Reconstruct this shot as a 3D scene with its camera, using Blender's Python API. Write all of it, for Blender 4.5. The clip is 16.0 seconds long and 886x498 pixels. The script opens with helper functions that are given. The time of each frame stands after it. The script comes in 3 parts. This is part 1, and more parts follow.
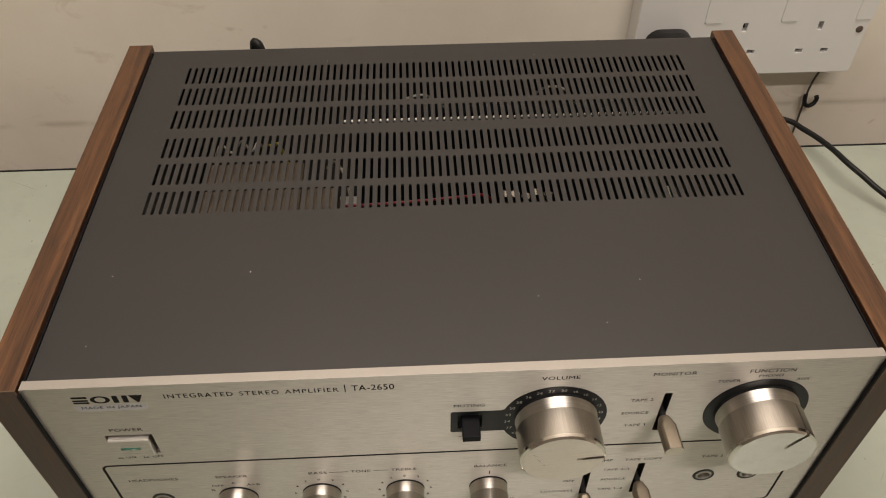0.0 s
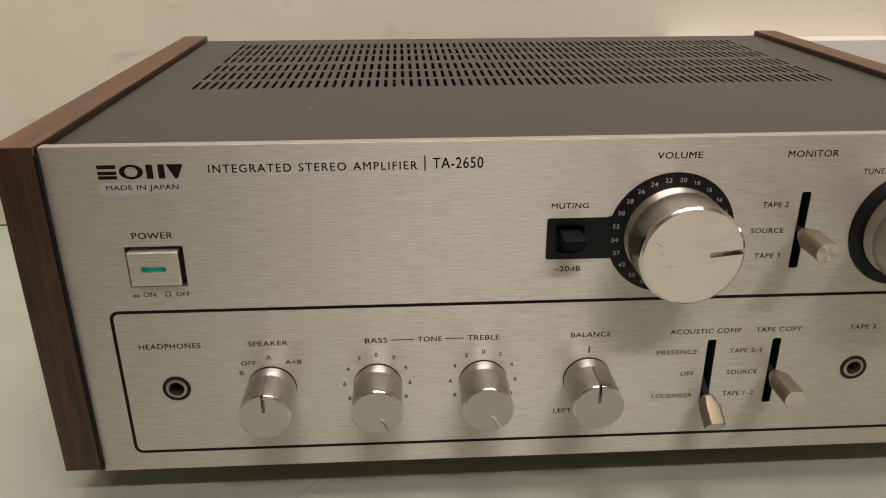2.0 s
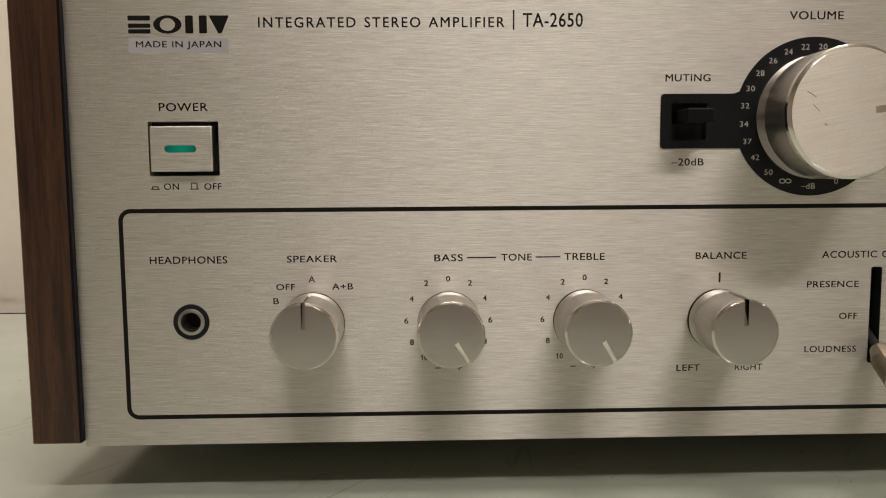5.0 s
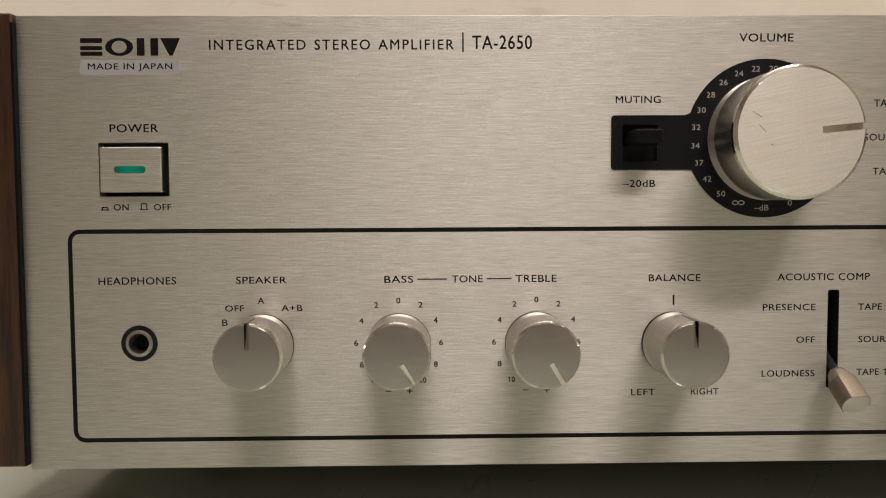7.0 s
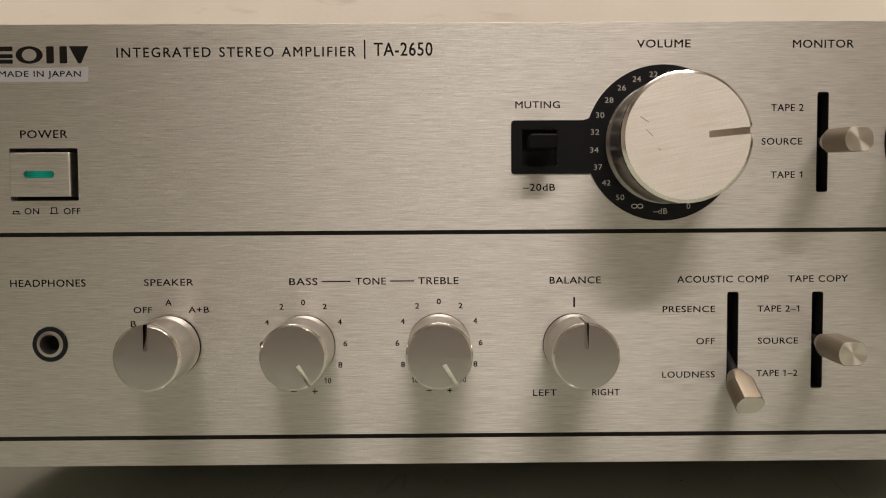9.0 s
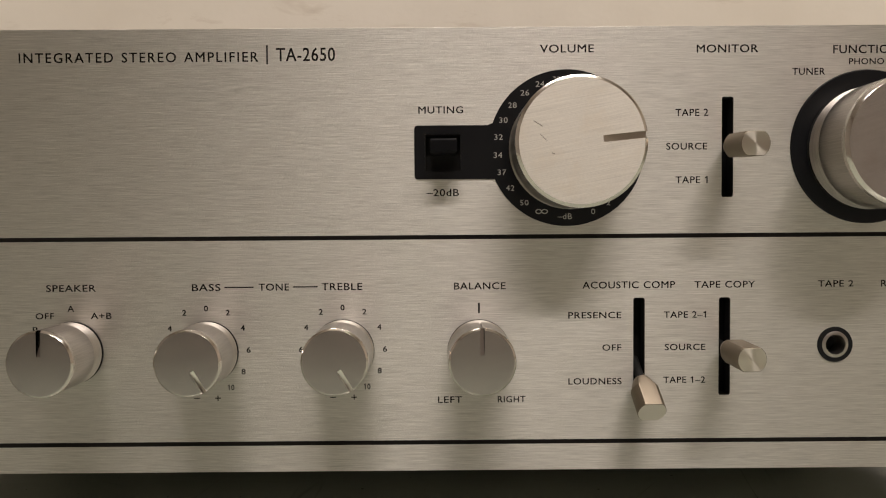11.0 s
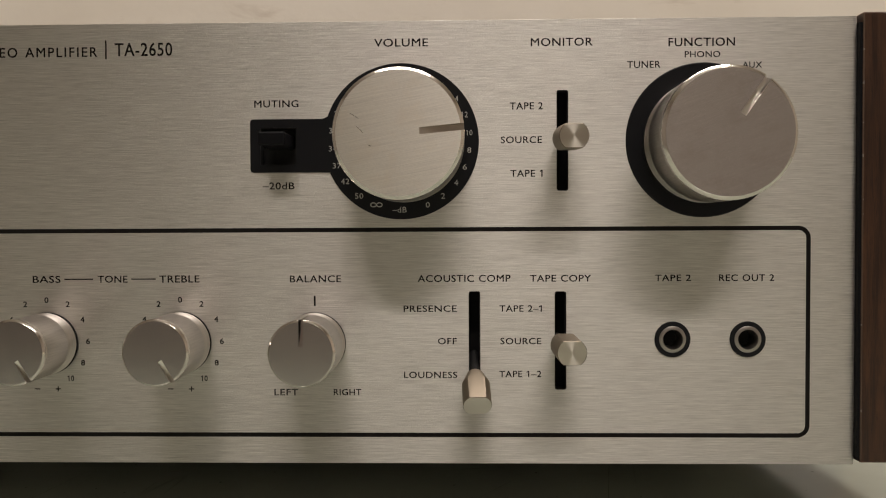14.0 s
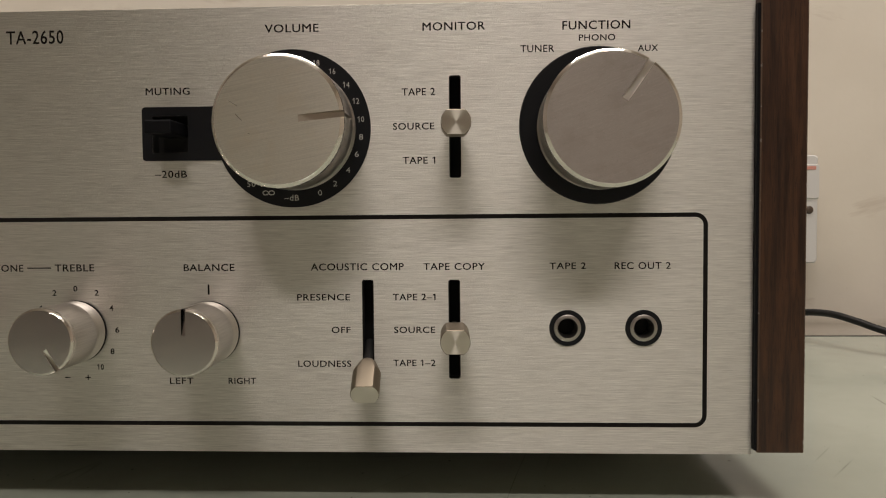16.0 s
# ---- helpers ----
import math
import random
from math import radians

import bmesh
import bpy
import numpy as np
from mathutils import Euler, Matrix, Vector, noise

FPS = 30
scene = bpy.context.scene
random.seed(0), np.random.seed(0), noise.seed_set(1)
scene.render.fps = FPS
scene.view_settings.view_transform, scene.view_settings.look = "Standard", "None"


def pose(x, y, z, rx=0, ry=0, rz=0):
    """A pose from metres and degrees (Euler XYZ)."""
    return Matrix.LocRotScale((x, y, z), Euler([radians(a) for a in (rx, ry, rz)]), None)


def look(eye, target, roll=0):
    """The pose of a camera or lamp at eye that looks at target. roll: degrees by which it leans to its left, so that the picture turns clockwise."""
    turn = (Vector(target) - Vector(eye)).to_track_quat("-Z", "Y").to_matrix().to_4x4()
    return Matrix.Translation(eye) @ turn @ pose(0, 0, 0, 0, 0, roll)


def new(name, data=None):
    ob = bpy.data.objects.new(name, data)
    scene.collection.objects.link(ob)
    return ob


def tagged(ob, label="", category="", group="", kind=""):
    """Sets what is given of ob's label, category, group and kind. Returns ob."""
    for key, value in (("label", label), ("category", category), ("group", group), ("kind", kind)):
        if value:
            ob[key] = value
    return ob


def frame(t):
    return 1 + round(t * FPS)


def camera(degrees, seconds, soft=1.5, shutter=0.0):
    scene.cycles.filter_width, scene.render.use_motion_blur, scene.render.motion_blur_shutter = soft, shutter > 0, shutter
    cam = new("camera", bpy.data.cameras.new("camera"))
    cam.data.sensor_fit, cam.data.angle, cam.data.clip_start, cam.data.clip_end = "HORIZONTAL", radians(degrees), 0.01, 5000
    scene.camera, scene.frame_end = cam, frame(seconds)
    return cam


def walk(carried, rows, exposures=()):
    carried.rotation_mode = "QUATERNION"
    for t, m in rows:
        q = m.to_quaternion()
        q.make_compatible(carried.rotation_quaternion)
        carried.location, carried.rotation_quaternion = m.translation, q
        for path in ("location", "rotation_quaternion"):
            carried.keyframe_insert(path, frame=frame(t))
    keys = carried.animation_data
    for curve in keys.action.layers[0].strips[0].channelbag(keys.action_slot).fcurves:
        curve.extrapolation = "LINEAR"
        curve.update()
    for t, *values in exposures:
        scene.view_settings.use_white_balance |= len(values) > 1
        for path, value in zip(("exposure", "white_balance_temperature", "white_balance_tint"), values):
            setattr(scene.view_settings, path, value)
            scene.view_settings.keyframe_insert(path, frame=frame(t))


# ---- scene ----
cam = camera(59.44, 16.0, soft=1.1)
PATH = [
    (0, (-0.01602, -0.19468, 0.43044), (0.04593, 1.19596, -1.00563), -0.162),
    (0.5, (-0.02273, -0.21637, 0.37832), (0.06557, 1.28872, -0.93579), 0.433),
    (1, (-0.02953, -0.22974, 0.32657), (0.07108, 1.39636, -0.83347), 0.513),
    (1.5, (-0.03418, -0.25821, 0.28333), (0.05777, 1.48132, -0.69931), 0.111),
    (2, (-0.05841, -0.27449, 0.22748), (0.03761, 1.56039, -0.56246), -0.162),
    (2.5, (-0.06441, -0.27125, 0.19206), (0.02935, 1.62241, -0.44453), -0.047),
    (3, (-0.06837, -0.26284, 0.15193), (0.00875, 1.67003, -0.35607), -0.159),
    (3.5, (-0.07567, -0.25515, 0.12075), (-0.00664, 1.70461, -0.27241), -0.295),
    (3.7, (-0.07867, -0.25415, 0.11475), (-0.01764, 1.71161, -0.24741), -0.300),
    (5.8, (-0.08008, -0.24276, 0.09458), (-0.02772, 1.75158, -0.04397), -0.400),
    (6, (-0.07562, -0.24303, 0.09431), (-0.03539, 1.75223, -0.03730), -0.400),
    (6.5, (-0.06920, -0.24455, 0.09308), (-0.02697, 1.75166, -0.02238), -0.346),
    (7, (-0.06156, -0.24487, 0.09277), (-0.02563, 1.75179, -0.01717), -0.303),
    (7.5, (-0.05628, -0.24528, 0.09320), (-0.02257, 1.75129, -0.01878), -0.294),
    (8, (-0.05034, -0.24647, 0.09196), (-0.01955, 1.75063, -0.01118), -0.326),
    (8.5, (-0.04026, -0.24887, 0.09132), (-0.01733, 1.74857, -0.00713), -0.362),
    (9, (-0.02766, -0.24984, 0.09241), (-0.01501, 1.74765, -0.00679), -0.361),
    (9.2, (-0.02320, -0.25000, 0.09260), (-0.01350, 1.74760, -0.00700), -0.361),
    (11.3, (0.00993, -0.24858, 0.08935), (0.01403, 1.75050, 0.02661), -0.420),
    (11.5, (0.01440, -0.24912, 0.08879), (0.01149, 1.74997, 0.02844), -0.432),
    (12, (0.02566, -0.24971, 0.08776), (0.00676, 1.74924, 0.02555), -0.269),
    (12.5, (0.03724, -0.24988, 0.08655), (0.00721, 1.74911, 0.03060), -0.295),
    (13, (0.04709, -0.24975, 0.08638), (0.00958, 1.74913, 0.03123), -0.260),
    (13.5, (0.05634, -0.24945, 0.08587), (0.01436, 1.74942, 0.03359), -0.269),
    (14, (0.06376, -0.24891, 0.08522), (0.01578, 1.74992, 0.03632), -0.262),
    (14.5, (0.07369, -0.24920, 0.08506), (0.01899, 1.74951, 0.03876), -0.273),
    (15, (0.08115, -0.24798, 0.08364), (0.02672, 1.75090, 0.04449), -0.273),
    (15.5, (0.09023, -0.24765, 0.08612), (0.02167, 1.75001, 0.01781), -0.296),
    (16, (0.10328, -0.24504, 0.08628), (0.01056, 1.75075, -0.00423), -0.469),
]
walk(cam, [(t, look(eye, target, roll)) for t, eye, target, roll in PATH],
     exposures=[(0, -0.22, 6720, 10.5), (0.7, -0.08, 6720, 10.5), (1.5, -0.04, 6680, 10.5), (2.5, -0.04, 6550, 10.5), (3.5, 0.06, 6500, 10), (7, 0.09, 6530, 11), (9, 0.1, 6560, 12),
                (11.5, -0.13, 6520, 12), (12.5, -0.19, 6520, 12), (16, -0.24, 6500, 10.5)])


# ---- light ----
world = bpy.data.worlds.new("world")
scene.world = world
world.use_nodes = True
world.node_tree.nodes["Background"].inputs[0].default_value = (0.9, 0.85, 0.78, 1)
world.node_tree.nodes["Background"].inputs[1].default_value = 0.02


def ceiling_light(x, y, z, sx, sy, watts, colour):
    d = bpy.data.lights.new("ceiling_lamp_light", "AREA")
    d.shape, d.size, d.size_y, d.energy, d.color = "RECTANGLE", sx, sy, watts, colour
    ob = new("ceiling_lamp_light", d)
    ob.matrix_world = pose(x, y, z)
    return ob


ceiling_light(0.25, -1.0, 1.66, 1.2, 0.1, 22.0, (1.0, 0.905, 0.83))
ceiling_light(0.05, 0.03, 1.66, 1.1, 0.1, 21.3, (1.0, 0.905, 0.83))


# ---- materials ----
def material(name, base, rough=0.5, metal=0.0, **more):
    """A node material: returns it, its tree, and the shader."""
    m = bpy.data.materials.new(name)
    m.use_nodes = True
    t = m.node_tree
    b = t.nodes["Principled BSDF"]
    b.inputs["Base Color"].default_value = (*base, 1)
    b.inputs["Roughness"].default_value = rough
    b.inputs["Metallic"].default_value = metal
    for key, value in more.items():
        b.inputs[key.replace("_", " ")].default_value = value
    return m, t, b


def coords(t, scale=(1, 1, 1), rot=(0, 0, 0), kind="Object"):
    c = t.nodes.new("ShaderNodeTexCoord")
    mp = t.nodes.new("ShaderNodeMapping")
    mp.inputs["Scale"].default_value = scale
    mp.inputs["Rotation"].default_value = [radians(a) for a in rot]
    t.links.new(c.outputs[kind], mp.inputs["Vector"])
    return mp.outputs[0]


def turned(t, vec, scale):
    """Scales coordinates that have been rotated already."""
    mp = t.nodes.new("ShaderNodeMapping")
    mp.inputs["Scale"].default_value = scale
    t.links.new(vec, mp.inputs["Vector"])
    return mp.outputs[0]


def noise_of(t, vec, scale, detail=3.0, rough=0.55, distortion=0.0):
    n = t.nodes.new("ShaderNodeTexNoise")
    n.inputs["Scale"].default_value = scale
    n.inputs["Detail"].default_value = detail
    n.inputs["Roughness"].default_value = rough
    n.inputs["Distortion"].default_value = distortion
    t.links.new(vec, n.inputs["Vector"])
    return n.outputs["Fac"]


def ramp(t, fac, *stops):
    r = t.nodes.new("ShaderNodeValToRGB")
    e = r.color_ramp.elements
    while len(e) < len(stops):
        e.new(0.5)
    for el, (p, c) in zip(e, stops):
        el.position = p
        el.color = (*c, 1) if len(c) == 3 else c
    t.links.new(fac, r.inputs[0])
    return r.outputs[0]


def mix(t, fac, a, b, blend="MIX"):
    m = t.nodes.new("ShaderNodeMix")
    m.data_type, m.blend_type = "RGBA", blend
    for sock, v in ((m.inputs[0], fac), (m.inputs[6], a), (m.inputs[7], b)):
        if isinstance(v, (int, float)):
            sock.default_value = v
        elif isinstance(v, tuple):
            sock.default_value = (*v, 1)
        else:
            t.links.new(v, sock)
    return m.outputs[2]


def bump(t, b, height, strength, distance):
    n = t.nodes.new("ShaderNodeBump")
    n.inputs["Strength"].default_value = strength
    n.inputs["Distance"].default_value = distance
    t.links.new(height, n.inputs["Height"])
    t.links.new(n.outputs[0], b.inputs["Normal"])
    return n


def spread(t, fac, lo, hi):
    """A grey value from lo to hi."""
    n = t.nodes.new("ShaderNodeMapRange")
    n.inputs["From Min"].default_value, n.inputs["From Max"].default_value = 0.3, 0.7
    n.inputs["To Min"].default_value, n.inputs["To Max"].default_value = lo, hi
    t.links.new(fac, n.inputs["Value"])
    return n.outputs[0]


def brushed_aluminium():
    m, t, b = material("brushed_aluminium", (0.8, 0.77, 0.72), 0.44, 1.0, Anisotropic=0.92)
    v = t.nodes.new("ShaderNodeCombineXYZ")
    v.inputs[2].default_value = 1.0
    t.links.new(v.outputs[0], b.inputs["Tangent"])
    grain = noise_of(t, coords(t, (120, 5000, 5000)), 1.0, 3.0, 0.7)
    long = noise_of(t, coords(t, (45, 2000, 2000)), 1.0, 2.0, 0.6)
    cloud = noise_of(t, coords(t, (6, 1, 9)), 1.0, 3.0)
    c = ramp(t, grain, (0.28, (0.41, 0.392, 0.36)), (0.5, (0.67, 0.65, 0.6)), (0.72, (0.92, 0.9, 0.837)))
    c = mix(t, 0.28, c, ramp(t, long, (0.32, (0.5, 0.48, 0.45)), (0.68, (0.83, 0.81, 0.775))))
    c = mix(t, 0.18, c, ramp(t, cloud, (0.3, (0.55, 0.53, 0.5)), (0.7, (0.76, 0.74, 0.71))))
    t.links.new(c, b.inputs["Base Color"])
    t.links.new(spread(t, grain, 0.42, 0.5), b.inputs["Roughness"])
    bump(t, b, grain, 0.9, 0.0001)
    return m


def knob_side():
    m, t, b = material("satin_knob_side", (0.72, 0.68, 0.63), 0.31, 1.0)
    fine = noise_of(t, coords(t, (4200, 90, 4200)), 1.0, 2.0)
    t.links.new(ramp(t, fine, (0.3, (0.46, 0.43, 0.395)), (0.7, (0.58, 0.545, 0.5))), b.inputs["Base Color"])
    bump(t, b, fine, 0.15, 0.0001)
    return m


def knob_cap(name, angle, dark, tone=1.0, base=(0.66, 0.645, 0.62)):
    m, t, b = material(name, (0.7, 0.68, 0.64), 0.3, 1.0, Anisotropic=0.3 if dark else 0.88)
    v = t.nodes.new("ShaderNodeCombineXYZ")
    v.inputs[0].default_value = -math.sin(radians(angle))
    v.inputs[2].default_value = math.cos(radians(angle))
    t.links.new(v.outputs[0], b.inputs["Tangent"])
    g = noise_of(t, turned(t, coords(t, (1, 1, 1), (0, angle, 0)), (60, 1, 3000)), 1.0, 3.0, 0.65)
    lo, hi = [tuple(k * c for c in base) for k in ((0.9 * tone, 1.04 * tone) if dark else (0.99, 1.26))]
    c = ramp(t, g, (0.3, lo), (0.7, hi))
    speck = noise_of(t, coords(t), 1400.0, 3.0, 0.7)
    blot = noise_of(t, coords(t), 130.0, 4.0, 0.6)
    c = mix(t, 0.2, c, ramp(t, speck, (0.3, tuple(0.9 * k for k in lo)), (0.7, tuple(1.07 * k for k in hi))))
    c = mix(t, ramp(t, blot, (0.5, (0, 0, 0)), (0.72, (0.3, 0.3, 0.3) if dark else (0.4, 0.4, 0.4))), c, (0.5, 0.47, 0.46) if dark else (0.72, 0.64, 0.53))
    t.links.new(c, b.inputs["Base Color"])
    t.links.new(spread(t, mix(t, 0.25, g, speck), 0.15, 0.21) if dark else spread(t, g, 0.38, 0.46), b.inputs["Roughness"])
    return m


def wavy_metal(name, base, rough, scale):
    """Polished metal whose reflections are broken by slight dents and fine wear."""
    m, t, b = material(name, base, rough, 1.0)
    vec = coords(t)
    dents = noise_of(t, vec, scale, 2.0, 0.5)
    wear = noise_of(t, vec, scale * 6, 3.0, 0.6)
    t.links.new(mix(t, wear, tuple(0.86 * k for k in base), tuple(min(1.0, 1.08 * k) for k in base)), b.inputs["Base Color"])
    t.links.new(spread(t, wear, rough * 0.7, rough * 1.4), b.inputs["Roughness"])
    bump(t, b, dents, 0.2, 0.0002)
    return m


def turned_collar():
    """Bright metal turned on a lathe: fine rings round the axis, so that reflections run along it."""
    m, t, b = material("turned_collar", (0.86, 0.82, 0.77), 0.43, 1.0, Anisotropic=0.85)
    v = t.nodes.new("ShaderNodeCombineXYZ")
    v.inputs[1].default_value = 1.0
    t.links.new(v.outputs[0], b.inputs["Tangent"])
    rings = noise_of(t, coords(t, (20, 5000, 20)), 1.0, 2.0)
    t.links.new(ramp(t, rings, (0.3, (0.6, 0.565, 0.52)), (0.7, (0.8, 0.76, 0.71))), b.inputs["Base Color"])
    return m


def turned_end():
    m, t, b = material("turned_lever_end", (0.7, 0.66, 0.59), 0.4, 1.0, Anisotropic=0.94, Anisotropic_Rotation=0.25)
    tan = t.nodes.new("ShaderNodeTangent")
    tan.direction_type, tan.axis = "RADIAL", "Y"
    t.links.new(tan.outputs[0], b.inputs["Tangent"])
    return m


def walnut(name, stretch, tint, figure=0.4):
    """Dark-stained walnut; stretch: the scale along each axis, least along the grain."""
    m, t, b = material(name, (0.12, 0.06, 0.035), 0.4, Specular_IOR_Level=0.5)
    vec = coords(t, stretch)
    wide = noise_of(t, vec, 1.5, 4.0, 0.6, 1.2)
    fine = noise_of(t, vec, 7.0, 4.0, 0.7, 0.4)
    pores = noise_of(t, vec, 48.0, 2.0, 0.5)
    c = ramp(t, wide, (0.28, (0.035, 0.018, 0.01)), (0.45, (0.12, 0.058, 0.028)), (0.58, (0.23, 0.115, 0.05)), (0.72, (0.07, 0.034, 0.018)))
    c = mix(t, figure, c, ramp(t, fine, (0.38, (0.04, 0.018, 0.011)), (0.62, (0.28, 0.135, 0.06))))
    c = mix(t, ramp(t, pores, (0.32, (0.6, 0.6, 0.6)), (0.42, (0, 0, 0))), c, (0.03, 0.014, 0.009))
    c = mix(t, 1.0, c, tint, "MULTIPLY")
    t.links.new(c, b.inputs["Base Color"])
    t.links.new(spread(t, fine, 0.36, 0.5), b.inputs["Roughness"])
    bump(t, b, fine, 0.2, 0.0003)
    return m


def enamel(name, base, rough, grain_scale, strength=0.2, var=0.25, specks=0.0, gloss=0.5):
    m, t, b = material(name, base, rough, Specular_IOR_Level=gloss)
    vec = coords(t)
    big = noise_of(t, vec, 11.0, 4.0)
    small = noise_of(t, vec, grain_scale, 2.0)
    c = mix(t, big, tuple(k * (1 - var) for k in base), tuple(k * (1 + var) for k in base))
    if specks:
        sp = noise_of(t, vec, 700.0, 0.0)
        c = mix(t, ramp(t, sp, (specks, (0, 0, 0)), (specks + 0.03, (0.5, 0.5, 0.5))), c, (0.35, 0.33, 0.3))
    t.links.new(c, b.inputs["Base Color"])
    bump(t, b, small, strength, 0.0002)
    return m


def wall_paint():
    m, t, b = material("cream_wall_paint", (0.6, 0.53, 0.43), 0.55)
    vec = coords(t)
    c = ramp(t, noise_of(t, vec, 5.0, 5.0, 0.6), (0.3, (0.74, 0.68, 0.585)), (0.7, (0.84, 0.785, 0.69)))
    smear = noise_of(t, coords(t, (14, 14, 40)), 1.0, 5.0, 0.65, 0.6)
    c = mix(t, ramp(t, smear, (0.6, (0, 0, 0)), (0.74, (0.55, 0.55, 0.55))), c, (0.55, 0.47, 0.38))
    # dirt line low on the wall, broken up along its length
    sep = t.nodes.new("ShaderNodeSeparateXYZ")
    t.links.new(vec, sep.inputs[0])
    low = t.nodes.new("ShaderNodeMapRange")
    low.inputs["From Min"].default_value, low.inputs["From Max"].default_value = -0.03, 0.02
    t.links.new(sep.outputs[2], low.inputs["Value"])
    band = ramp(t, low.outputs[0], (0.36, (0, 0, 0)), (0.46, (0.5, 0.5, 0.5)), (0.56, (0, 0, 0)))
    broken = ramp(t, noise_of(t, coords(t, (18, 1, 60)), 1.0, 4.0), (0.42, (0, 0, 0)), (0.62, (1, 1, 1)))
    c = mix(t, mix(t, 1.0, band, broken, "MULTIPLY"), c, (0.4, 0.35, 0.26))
    spots = ramp(t, noise_of(t, vec, 55.0, 1.0), (0.78, (0, 0, 0)), (0.84, (0.3, 0.3, 0.3)))
    c = mix(t, spots, c, (0.3, 0.2, 0.13))
    t.links.new(c, b.inputs["Base Color"])
    bump(t, b, noise_of(t, vec, 220.0, 3.0), 0.15, 0.0006)
    return m


def board_paint():
    m, t, b = material("pale_green_laminate", (0.3, 0.31, 0.27), 0.3)
    vec = coords(t)
    c = ramp(t, noise_of(t, vec, 8.0, 5.0, 0.6), (0.3, (0.312, 0.34, 0.284)), (0.7, (0.37, 0.4, 0.34)))
    c = mix(t, ramp(t, noise_of(t, vec, 45.0, 4.0, 0.6), (0.55, (0, 0, 0)), (0.7, (0.35, 0.35, 0.35))), c, (0.315, 0.324, 0.273))
    # hairline scratches in several directions
    for angle, sc, at in ((35, 30.0, 0.0), (-62, 24.0, 3.7), (8, 36.0, 8.1), (71, 28.0, 5.2)):
        v = turned(t, coords(t, (1, 1, 1), (0, 0, angle)), (sc, sc * 0.05, 1))
        n = noise_of(t, v, 1.0, 1.0, 0.4, 0.04)
        thin = ramp(t, n, (0.4965, (0, 0, 0)), (0.5, (0.75, 0.75, 0.75)), (0.5035, (0, 0, 0)))
        gate = ramp(t, noise_of(t, coords(t, (19, 15, 1 + at), (0, 0, angle * 2)), 1.0, 2.0), (0.6, (0, 0, 0)), (0.7, (1, 1, 1)))
        c = mix(t, mix(t, 1.0, thin, gate, "MULTIPLY"), c, (0.16, 0.165, 0.14))
    specks = noise_of(t, vec, 420.0, 0.0)
    c = mix(t, ramp(t, specks, (0.85, (0, 0, 0)), (0.88, (0.7, 0.7, 0.7))), c, (0.08, 0.08, 0.07))
    t.links.new(c, b.inputs["Base Color"])
    t.links.new(spread(t, noise_of(t, vec, 14.0, 4.0), 0.1, 0.22), b.inputs["Roughness"])
    return m


ALU = brushed_aluminium()
KNOB_SIDE = knob_side()
SATIN = turned_collar()
RIM = wavy_metal("turned_rim", (0.66, 0.62, 0.57), 0.13, 420.0)
NUT = material("matt_nickel", (0.4, 0.375, 0.35), 0.38, 1.0)[0]
CHROME = wavy_metal("polished_aluminium", (0.72, 0.69, 0.64), 0.15, 260.0)
TINNED = material("tinned_solder", (0.75, 0.73, 0.68), 0.5, 0.3)[0]
# dark cut metal: scratches, and grooves whose shade is put into the colour
DARK_CUT = material("dark_cut_metal", (0.4, 0.37, 0.35), 0.22, 1.0)[0]
CAP_VOLUME = knob_cap("scratched_cap", 11, False, base=(0.665, 0.635, 0.58))
CAP_PLAIN = knob_cap("satin_cap", 20, True, 1.17, (0.645, 0.635, 0.64))
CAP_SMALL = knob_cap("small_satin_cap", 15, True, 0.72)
CUT = material("cut_aluminium", (0.8, 0.77, 0.72), 0.3, 1.0)[0]
EDGE = wavy_metal("milled_edge", (0.46, 0.435, 0.4), 0.55, 900.0)
TURNED = turned_end()
TAN_CUT = material("tan_cut_metal", (0.56, 0.5, 0.43), 0.4, 1.0)[0]
LEVER = material("satin_lever", (0.285, 0.243, 0.188), 0.5, 1.0)[0]
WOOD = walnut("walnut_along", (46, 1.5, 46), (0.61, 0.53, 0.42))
WORN = enamel("worn_walnut_edge", (0.1, 0.062, 0.04), 0.5, 300, 0.2, 0.7, specks=0.74)
# same walnut, upright grain; shade of front and side faces is in the tint
WOOD_SHADED = walnut("shaded_walnut_upright", (80, 80, 4.5), (0.285, 0.226, 0.2), 0.6)
COVER = enamel("dark_cover_enamel", (0.0132, 0.0124, 0.0128), 0.4, 2600, 0.3, 0.3, gloss=0.75)
MATT_BLACK = enamel("matt_black_plastic", (0.006, 0.006, 0.0075), 0.55, 900, 0.05, gloss=0.12)
BLACK = enamel("black_plastic", (0.0075, 0.0082, 0.0105), 0.4, 900, 0.05, gloss=0.25)
DARK = material("dark_recess", (0.008, 0.008, 0.008), 0.8)[0]
INK = material("black_ink", (0.012, 0.0105, 0.01), 0.6, Specular_IOR_Level=0.08)[0]
PALE_INK = material("pale_ink", (0.5, 0.5, 0.47), 0.5)[0]
STICKER = enamel("silver_sticker", (0.43, 0.43, 0.455), 0.4, 500, 0.05, 0.08)
WALL = wall_paint()
BOARD = board_paint()
WHITE_PLASTIC = enamel("white_plastic", (0.7, 0.69, 0.675), 0.32, 400, 0.05, 0.05)
RED = material("red_mark", (0.68, 0.32, 0.26), 0.4)[0]
GREY_CORD = enamel("grey_cord", (0.09, 0.08, 0.065), 0.5, 500, 0.1)
RUBBER = enamel("black_rubber", (0.008, 0.0078, 0.0078), 0.5, 500, 0.1, gloss=0.3)
